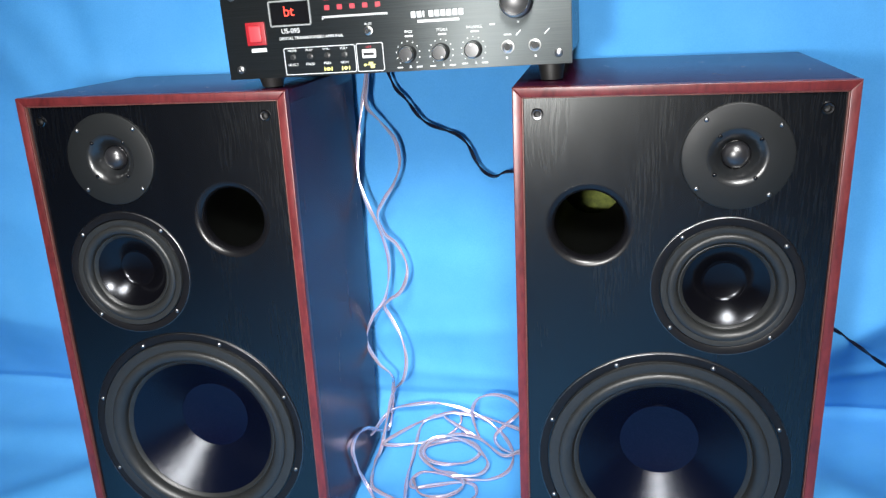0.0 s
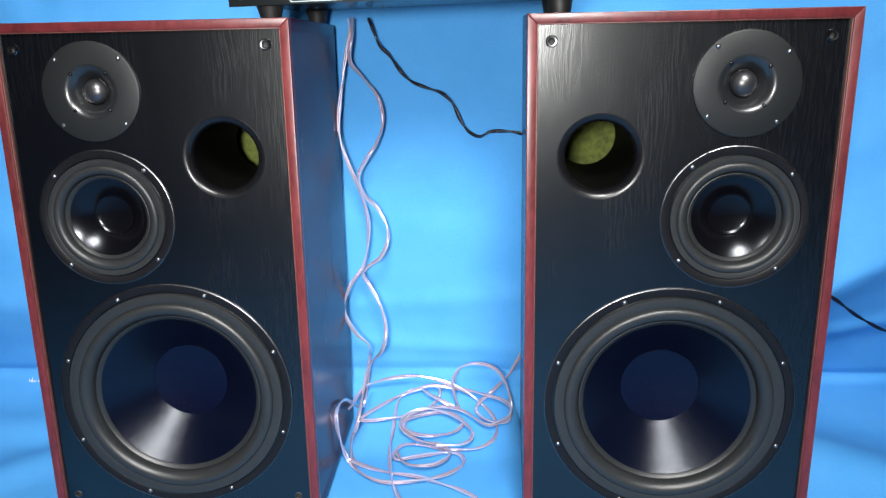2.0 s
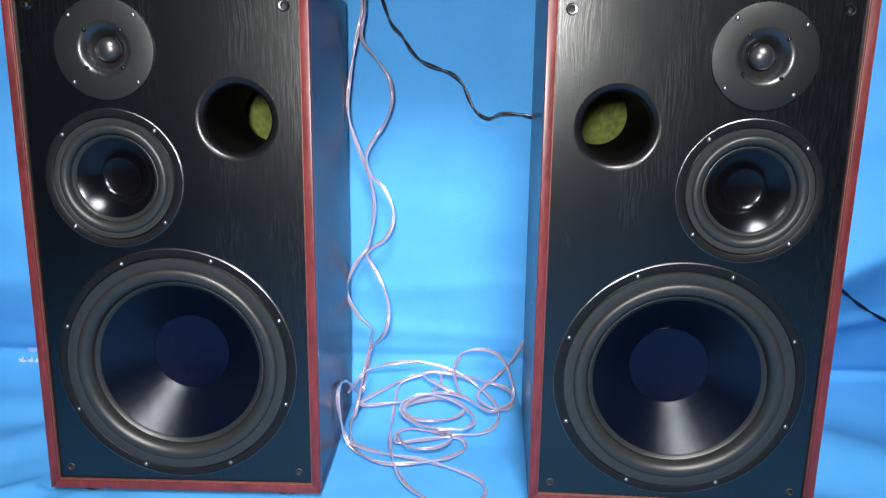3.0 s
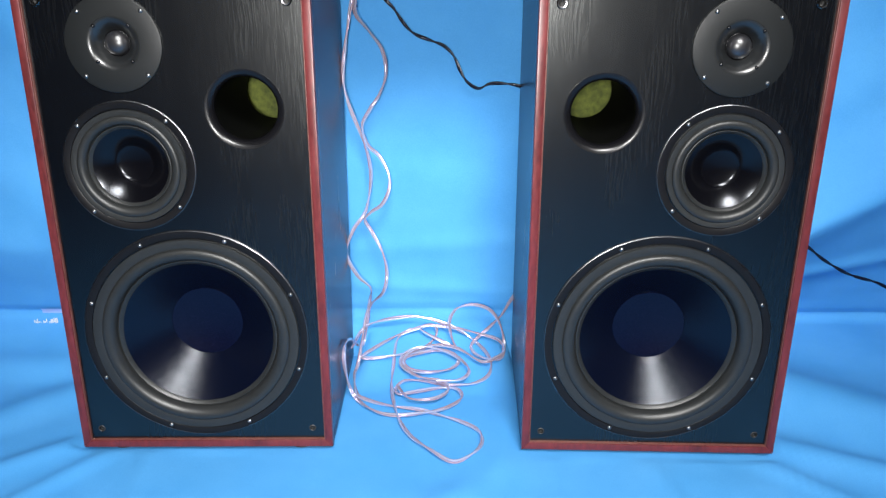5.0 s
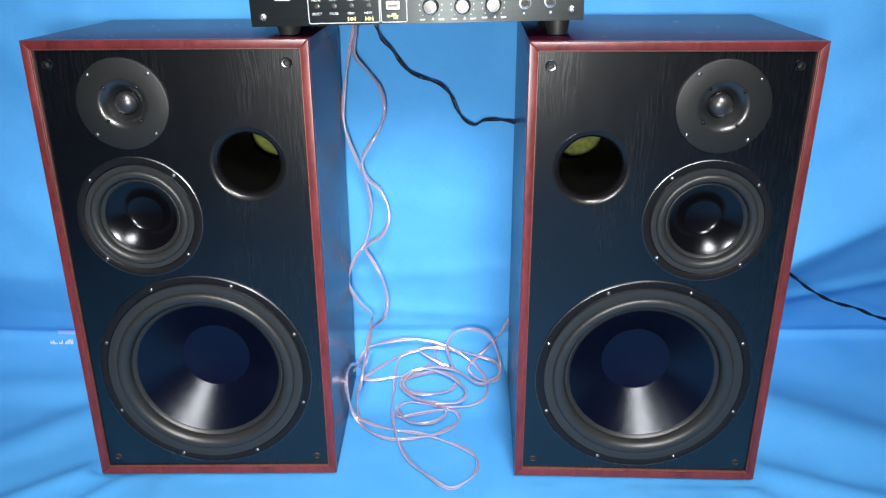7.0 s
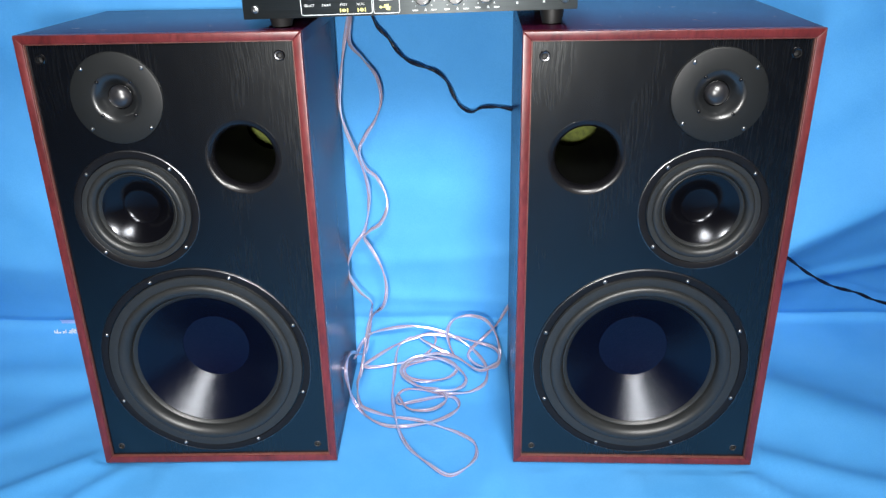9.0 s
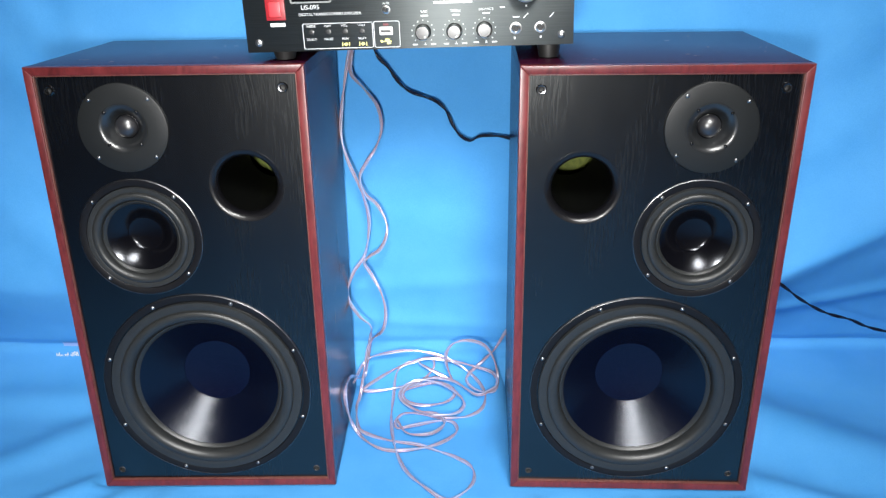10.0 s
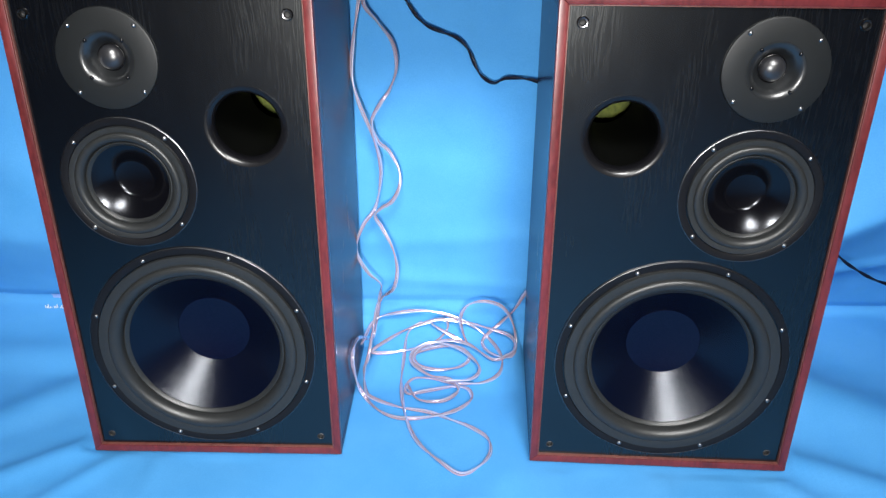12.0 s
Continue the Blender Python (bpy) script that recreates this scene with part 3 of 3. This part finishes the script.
        bmesh.ops.rotate(b, verts=b.verts, matrix=Matrix.Rotation(radians(-90), 3, "X"))
        bmesh.ops.translate(b, verts=b.verts, vec=(x, yy, -0.0075))
        part("rubber_foot", b, FOOT, sp)
    return sp


mat_socket = mat("dark_chrome", (0.22, 0.22, 0.23), 0.22, 1.0)
tower_speaker(pose(-0.5797, -0.0175, 0.002, -0.82, 0, 2.19), "black three-way loudspeaker in a mahogany cabinet, tweeter towards the outer edge", False, 0.5, 3, 2.6, (0.1064, 0.3783), (0.2468, 0.4455))
tower_speaker(pose(0, 0, 0, 0.82, 0, 0), "black three-way loudspeaker in a mahogany cabinet, beside the loose black lead", True, -5, -4.5, 0.8, (0.2218, 0.3790), (0.0788, 0.4457))

# ---- amplifier, laid across both loudspeakers ----
AW, AH, AD = 0.377, 0.112, 0.27
amp = thing("amplifier", pose(-0.3163, 0.013, 0.6070, 0, -1.20, -0.8), "black stereo amplifier with a lit red switch, bridging the two loudspeakers", "amplifier")
part("front_panel", box((0, 0, 0), (AW, 0.004, AH), 0.0006), PANEL, amp, "brushed black front panel")
part("case", box((0.006, 0.004, 0.003), (AW - 0.006, AD, AH - 0.002), 0.001), CASE, amp, "black painted sheet metal case")
for x, yy, h in ((0.036, 0.030, 0.0145), (0.352, 0.045, 0.0225), (0.036, 0.235, 0.0170), (0.352, 0.235, 0.0200)):
    b = lathe([(0, 0), (0.014, 0), (0.015, -0.002), (0.0115, -h), (0, -h)], segments=28)
    bmesh.ops.rotate(b, verts=b.verts, matrix=Matrix.Rotation(radians(-90), 3, "X"))
    bmesh.ops.translate(b, verts=b.verts, vec=(x, yy, 0.003))
    part("foot", b, FOOT, amp)

for x, yy in ((0.052, 0.167), (0.057, 0.247), (0.127, 0.130), (0.130, 0.217)):
    b = lathe([(0, 0.0014), (0.0014, 0.0014), (0.0026, 0.0008), (0.0030, 0.0), (0.0030, -0.001)], segments=16)
    bmesh.ops.rotate(b, verts=b.verts, matrix=Matrix.Rotation(radians(90), 3, "X"))
    bmesh.ops.translate(b, verts=b.verts, vec=(x, yy, 0.003))
    part("case_screw", b, STEEL, amp)


def bar(x, z, w, h, material=PRINT, name="printed_mark", parent=None, lift=0.0005):
    return part(name, box((x, -lift, z), (x + w, 0.0005, z + h)), material, parent or amp, smooth=False)


def outline(x, z, w, h, t, material=PRINT, depth=0.0005, name="printed_frame"):
    bm = bmesh.new()
    r = 0.0022
    ring = []
    for grow in (0, t):
        pts = []
        for cx, cz, a0 in ((x + w - r, z + h - r, 0), (x + r, z + h - r, 90), (x + r, z + r, 180), (x + w - r, z + r, 270)):
            for k in range(5):
                a = radians(a0 + 22.5 * k)
                pts.append(bm.verts.new((cx + (r - grow) * math.cos(a), -depth, cz + (r - grow) * math.sin(a))))
        ring.append(pts)
    n = len(ring[0])
    faces = [bm.faces.new((ring[0][k], ring[0][(k + 1) % n], ring[1][(k + 1) % n], ring[1][k])) for k in range(n)]
    grown = bmesh.ops.extrude_face_region(bm, geom=faces)
    for v in grown["geom"]:
        if isinstance(v, bmesh.types.BMVert):
            v.co.y += depth + 0.0005
    return part(name, bm, material, amp, smooth=False)


# rocker switch
sw = part("power_switch", box((0.0265, -0.0022, 0.0355), (0.0490, 0.001, 0.0600), 0.0012), ROCKER, amp, "lit red rocker switch")
part("rocker", box((0.0310, -0.0042, 0.0395), (0.0445, -0.0020, 0.0560), 0.0014), ROCKER_HOT, sw)
bar(0.0300, 0.0284, 0.0175, 0.0040)
# display
outline(0.0555, 0.0535, 0.0475, 0.0270, 0.0016, BEZEL, 0.0014, "display_frame")
window = part("display_window", box((0.0580, -0.0007, 0.0560), (0.1005, 0.001, 0.0780)), SMOKE, amp, "dark display window with red digits", smooth=False)
lettering("bt", 0.0150, RED_GLOW, window, 0.0720, 0.0640, -0.0009, name="digits")
# lamp marks and scale
for row in (0.0700, 0.0800):
    for k in range(5):
        bar(0.1190 + 0.0140 * k, row - 0.0025, 0.0055, 0.0050, RED_LED, "indicator_mark")
bar(0.1150, 0.0605, 0.0715, 0.0009, name="scale_bar")
for k in range(30):
    bar(0.1153 + 0.00244 * k, 0.0592 if k else 0.0582, 0.0012, 0.0018, name="scale_tick")
lettering("US-095", 0.0072, PRINT, amp, 0.0672, 0.0464, -0.0004)
lettering("DIGITAL TRANSISTORISED AMPLIFIER", 0.00435, PRINT, amp, 0.0640, 0.0396, -0.0004)
# push buttons in their printed frame
outline(0.0670, 0.0022, 0.0815, 0.0288, 0.0007)
outline(0.1495, 0.0020, 0.0300, 0.0295, 0.0007)
for k, (over, under) in enumerate((("MODE", "SELECT"), ("PLAY", "PAUSE"), ("VOL-", "PREV"), ("VOL+", "NEXT"))):
    x = 0.0768 + 0.0196 * k
    lettering(over, 0.0036, PRINT, amp, x, 0.0266, -0.0004, "CENTER")
    lettering(under, 0.0036, PRINT, amp, x, 0.0118, -0.0004, "CENTER")
    part("push_button", lathe([(0.0034, 0), (0.0034, 0.0008), (0.0024, 0.0010), (0.0024, 0.0024), (0.0019, 0.0030), (0, 0.0031)], (x, 0, 0.0210), 20), KNOB, amp, "small black push button")
for x in (0.1162, 0.1362):
    bar(x - 0.0045, 0.0046, 0.0010, 0.0044, YELLOW)
    bar(x + 0.0035, 0.0046, 0.0010, 0.0044, YELLOW)
    for s in (-1, 1):
        bm = bmesh.new()
        vs = [bm.verts.new((x + a, -0.0005, 0.0068 + c)) for a, c in ((s * 0.0028, 0), (s * 0.0002, 0.0022), (s * 0.0002, -0.0022))]
        bm.faces.new(vs)
        part("printed_mark", bm, YELLOW, amp, smooth=False)
usb = part("usb_socket", box((0.1560, -0.0022, 0.0158), (0.1715, 0.001, 0.0252), 0.0016), WHITE_PLASTIC, amp, "white USB socket")
part("usb_tongue", box((0.1580, -0.0026, 0.0188), (0.1695, -0.0018, 0.0218)), KNOB, usb, smooth=False)
lettering("USB", 0.0034, RED_LED, amp, 0.1637, 0.0264, -0.0004, "CENTER")
bar(0.1580, 0.0084, 0.0115, 0.0009, YELLOW)
part("printed_mark", lathe([(0, 0.0006), (0.0014, 0.0006), (0.0014, 0)], (0.1580, 0, 0.0089), 14), YELLOW, amp)
bar(0.1620, 0.0088, 0.0050, 0.0030, YELLOW, lift=0.0004)
bar(0.1640, 0.0056, 0.0045, 0.0028, YELLOW, lift=0.0004)
lettering("AUX", 0.0038, PRINT, amp, 0.1652, 0.0495, -0.0004, "CENTER")


def socket(x, z, r, label):
    s = part("jack_socket", lathe([(r * 0.45, -0.002), (r * 0.45, 0.0030), (r * 0.62, 0.0036), (r * 0.80, 0.0030), (r * 0.84, 0.0012), (r, 0.0010), (r, 0)], (x, 0, z), 28), CHROME, amp, label)
    # near-black disc laid over the bore as the shade inside it
    part("hole_shade_disc", lathe([(r * 0.52, 0.0031), (r * 0.50, 0.0038), (0, 0.0037)], (x, 0, z), 20), DARK, s)


socket(0.1650, 0.0438, 0.0046, "small chrome audio socket")
socket(0.3118, 0.0194, 0.0066, "chrome jack socket")
socket(0.3395, 0.0198, 0.0062, "chrome jack socket")


def knob(x, z, r, height, pointer):
    k = part("knob", lathe([(r * 1.05, 0), (r * 1.05, 0.002), (r, 0.0028), (r * 0.95, height - 0.002), (r * 0.86, height), (r * 0.80, height - 0.0006), (0, height - 0.0004)], (x, 0, z), 48), KNOB, amp, "round black control knob with a bright rim")
    part("rim", lathe([(r * 0.97, height - 0.0024), (r * 0.92, height - 0.0004), (r * 0.86, height + 0.0004), (r * 0.80, height - 0.0004)], (x, 0, z), 48), CHROME, k)
    a = radians(pointer)
    part("pointer", lathe([(0, 0.0008), (r * 0.12, 0.0006), (r * 0.12, 0)], (x + 0.6 * r * math.cos(a), -height + 0.0004, z + 0.6 * r * math.sin(a)), 12), PRINT, k)


for x, z, word, pointer in ((0.2062, 0.0180, "BASS", -60), (0.2420, 0.0180, "TREBLE", -60), (0.2762, 0.0188, "BALANCE", 100)):
    knob(x, z, 0.0088, 0.0120, pointer)
    lettering(word, 0.0038, PRINT, amp, x + 0.002, z + 0.0213, -0.0004, "CENTER")
    bar(x - 0.0020, z + 0.0172, 0.0085, 0.0016)
    for k in range(11):
        a = radians(-45 + 27 * k)
        part("scale_dot", lathe([(0, 0.0005), (0.0007, 0.0004), (0.0007, 0)], (x + 0.0128 * math.cos(a), 0, z + 0.0128 * math.sin(a)), 8), PRINT, amp)
    bar(x - 0.0125, z - 0.0145, 0.0060, 0.0014)
    bar(x + 0.0085, z - 0.0145, 0.0060, 0.0014)
    bm = bmesh.new()
    bm.faces.new([bm.verts.new((x + 0.002 + a, -0.0005, z - 0.0128 + c)) for a, c in ((-0.0016, -0.0018), (0.0016, -0.0018), (0, 0.0018))])
    part("printed_mark", bm, PRINT, amp, smooth=False)
knob(0.3225, 0.0640, 0.0165, 0.0170, 120)
# maker's mark as plain bars
for k in range(9):
    bar(0.2125 + 0.0063 * k, 0.0540, 0.0048 if k != 2 else 0.0016, 0.0062, name="maker_mark")
bar(0.2190, 0.0487, 0.0440, 0.0026, name="maker_mark")
for x, z, w, h in ((0.2940, 0.0420, 0.0055, 0.0014), (0.3085, 0.0310, 0.0075, 0.0012), (0.3095, 0.0075, 0.0020, 0.0022), (0.3390, 0.0080, 0.0020, 0.0022), (0.3225, 0.0425, 0.0018, 0.0018)):
    bar(x, z, w, h)
for x in (0.3210, 0.3500):
    m = bar(0, 0, 0.0070, 0.0010)
    m.matrix_basis = pose(x, 0, 0.0300, 0, -45, 0)
for x, z in ((0.0142, 0.0107), (0.3633, 0.0113), (0.0135, 0.0870), (0.3633, AH - 0.0110)):
    part("panel_bolt", lathe([(0, 0.0012), (0.0016, 0.0010), (0.0020, 0.0026), (0.0040, 0.0018), (0.0044, 0.0)], (x, 0, z), 20), STEEL, amp, "steel panel bolt")

# ---- leads ----


def ground_z(x, y):
    return cloth_point(x, y - WALL_Y)[2] if y < WALL_Y else BEND_Z


def twin_lead(name, points, label, twist, phase=0.0, r=0.00148, group=""):
    path = smooth_path(points, 9)
    lead = thing(name, pose(0, 0, 0), label, "cable", group)
    part("silver_wire", strand(path, r, r * 1.02, phase, twist), SILVER_CORE, lead, "clear insulated silver wire")
    part("copper_wire", strand(path, r, r * 1.02, phase + math.pi, twist), COPPER_CORE, lead, "clear insulated copper wire")
    return lead


def lying(points, heights):
    """Places of a lead on the cloth from x, y and, where it leans on something, the lift."""
    out = []
    for k, (x, y, *up) in enumerate(points):
        y = min(y, WALL_Y - 0.012)
        out.append((x, y, ground_z(x, y) + heights[min(k, len(heights) - 1)] + sum(up)))
    return out


CLEAR = "clear twin speaker lead, silver and copper, "


def hung(points, sway):
    """Places of a hanging lead from x and z: nearer the wall above than below."""
    return [(x, float(np.interp(z, [0.1, 0.25, 0.6], [0.236, 0.257, 0.262])) + sway * math.sin(k * 1.1), z) for k, (x, z) in enumerate(points)]


hang_a = [(-0.238, 0.600), (-0.238, 0.580), (-0.248, 0.532), (-0.258, 0.459), (-0.251, 0.416), (-0.234, 0.369), (-0.224, 0.330), (-0.223, 0.294), (-0.232, 0.249), (-0.251, 0.221), (-0.261, 0.185), (-0.245, 0.150), (-0.226, 0.128)]
path_a = hung(hang_a, 0.006)
LAID_A = [(-0.231, 0.266, 0.030), (-0.244, 0.266, 0.010), (-0.251, 0.172, 0.075), (-0.249, 0.106, 0.086), (-0.249, 0.117, 0.044), (-0.242, 0.134), (-0.216, 0.097), (-0.184, 0.081), (-0.141, 0.084), (-0.103, 0.102), (-0.081, 0.131), (-0.086, 0.156), (-0.110, 0.161), (-0.150, 0.145), (-0.175, 0.139), (-0.180, 0.157), (-0.168, 0.173), (-0.138, 0.176), (-0.106, 0.168), (-0.065, 0.172), (-0.039, 0.191), (-0.037, 0.223), (-0.064, 0.259), (-0.104, 0.266, 0.017), (-0.153, 0.266, 0.030), (-0.200, 0.266, 0.027), (-0.240, 0.266, 0.012), (-0.252, 0.201, 0.047)]
path_a += lying(LAID_A, [0.034, 0.016] + [0.006 + 0.006 * abs(noise.noise((k * 0.4, 2.0, 0))) for k in range(len(LAID_A) - 2)])
twin_lead("speaker_lead", path_a, CLEAR + "hanging from the amplifier", 6.0, 0.4, group="clear speaker leads")
hang_b = [(-0.232, 0.600), (-0.232, 0.580), (-0.237, 0.544), (-0.220, 0.519), (-0.201, 0.491), (-0.196, 0.458), (-0.205, 0.429), (-0.219, 0.408), (-0.232, 0.382), (-0.225, 0.352), (-0.209, 0.335), (-0.195, 0.308), (-0.194, 0.286), (-0.205, 0.263), (-0.223, 0.249), (-0.233, 0.235), (-0.224, 0.218), (-0.207, 0.188), (-0.199, 0.157), (-0.205, 0.125)]
path_b = hung(hang_b, -0.006)
LAID_B = [(-0.234, 0.266, 0.018), (-0.247, 0.231), (-0.250, 0.201), (-0.239, 0.144), (-0.224, 0.126), (-0.187, 0.108), (-0.142, 0.099), (-0.111, 0.085), (-0.079, 0.067), (-0.056, 0.046), (-0.052, 0.015), (-0.066, -0.014), (-0.090, -0.029), (-0.118, -0.011), (-0.150, 0.027), (-0.171, 0.077), (-0.186, 0.148), (-0.189, 0.210), (-0.185, 0.257), (-0.157, 0.266, 0.009), (-0.128, 0.266, 0.016), (-0.124, 0.261), (-0.147, 0.240), (-0.193, 0.221), (-0.231, 0.219), (-0.238, 0.226), (-0.201, 0.254), (-0.164, 0.266, 0.011)]
path_b += lying(LAID_B, [0.030, 0.014] + [0.005 + 0.010 * abs(noise.noise((k * 0.4, 7.0, 0))) for k in range(len(LAID_B) - 2)])
twin_lead("speaker_lead", path_b, CLEAR + "looped forward", 6.0, 1.2, group="clear speaker leads")
LAID_C = [(-0.173, 0.216), (-0.155, 0.225), (-0.122, 0.234), (-0.094, 0.228), (-0.086, 0.211), (-0.100, 0.195), (-0.132, 0.187), (-0.162, 0.192), (-0.172, 0.210), (-0.155, 0.230), (-0.121, 0.239), (-0.088, 0.233), (-0.051, 0.207), (-0.030, 0.212), (-0.014, 0.225), (-0.022, 0.246), (-0.050, 0.256), (-0.095, 0.266, 0.001), (-0.134, 0.266, 0.003), (-0.148, 0.261)]
path_c = lying(LAID_C, [0.010 + 0.0005 * k for k in range(len(LAID_C))])
path_c += [(-0.110, 0.246, 0.034), (-0.092, 0.244, 0.026), (-0.098, 0.250, 0.041), (-0.102, 0.250, 0.068), (-0.091, 0.250, 0.091), (-0.065, 0.250, 0.099), (-0.037, 0.250, 0.090), (-0.020, 0.246, 0.064), (-0.014, 0.236, 0.034), (-0.022, 0.218, 0.020), (-0.052, 0.222, 0.022), (-0.066, 0.246, 0.030), (-0.037, 0.266, 0.053), (-0.018, 0.272, 0.072), (0.004, 0.280, 0.106), (0.040, 0.284, 0.140)]
twin_lead("speaker_lead", path_c, CLEAR + "coiled up", 6.0, 2.0, group="clear speaker leads")

LAID_D = [(-0.177, 0.151), (-0.157, 0.118), (-0.121, 0.117), (-0.100, 0.143), (-0.114, 0.166), (-0.147, 0.173), (-0.175, 0.197), (-0.171, 0.219), (-0.141, 0.232), (-0.098, 0.220), (-0.070, 0.189), (-0.081, 0.164), (-0.119, 0.155)]
path_d = lying(LAID_D, [0.012 + 0.0007 * k for k in range(len(LAID_D))])
twin_lead("speaker_lead", path_d, CLEAR + "coiled on the cloth", 6.0, 0.9, group="clear speaker leads")

black = [(-0.212, 0.600), (-0.199, 0.565), (-0.184, 0.548), (-0.168, 0.525), (-0.153, 0.512), (-0.130, 0.503), (-0.112, 0.496), (-0.097, 0.481), (-0.087, 0.459), (-0.076, 0.443), (-0.060, 0.435), (-0.044, 0.442), (-0.020, 0.442), (0.001, 0.438)]
path_k = [(x, 0.276, z) for x, z in black] + [(0.05, 0.280, 0.42), (0.20, 0.284, 0.34), (0.335, 0.276, 0.260), (0.392, 0.250, 0.235)]
path_k += [(x, 0.230, z) for x, z in ((0.431, 0.212), (0.463, 0.188), (0.503, 0.166), (0.544, 0.154), (0.574, 0.141), (0.620, 0.129), (0.719, 0.104))]
path_k = smooth_path(path_k, 8)
lead = thing("power_lead", pose(0, 0, 0), "thin twisted black lead hanging behind the loudspeaker", "cable")
part("black_wire", strand(path_k, 0.0014, 0.0013, 0.0, 14), BLACK_WIRE, lead)
part("black_wire", strand(path_k, 0.0014, 0.0013, math.pi, 14), BLACK_WIRE, lead)
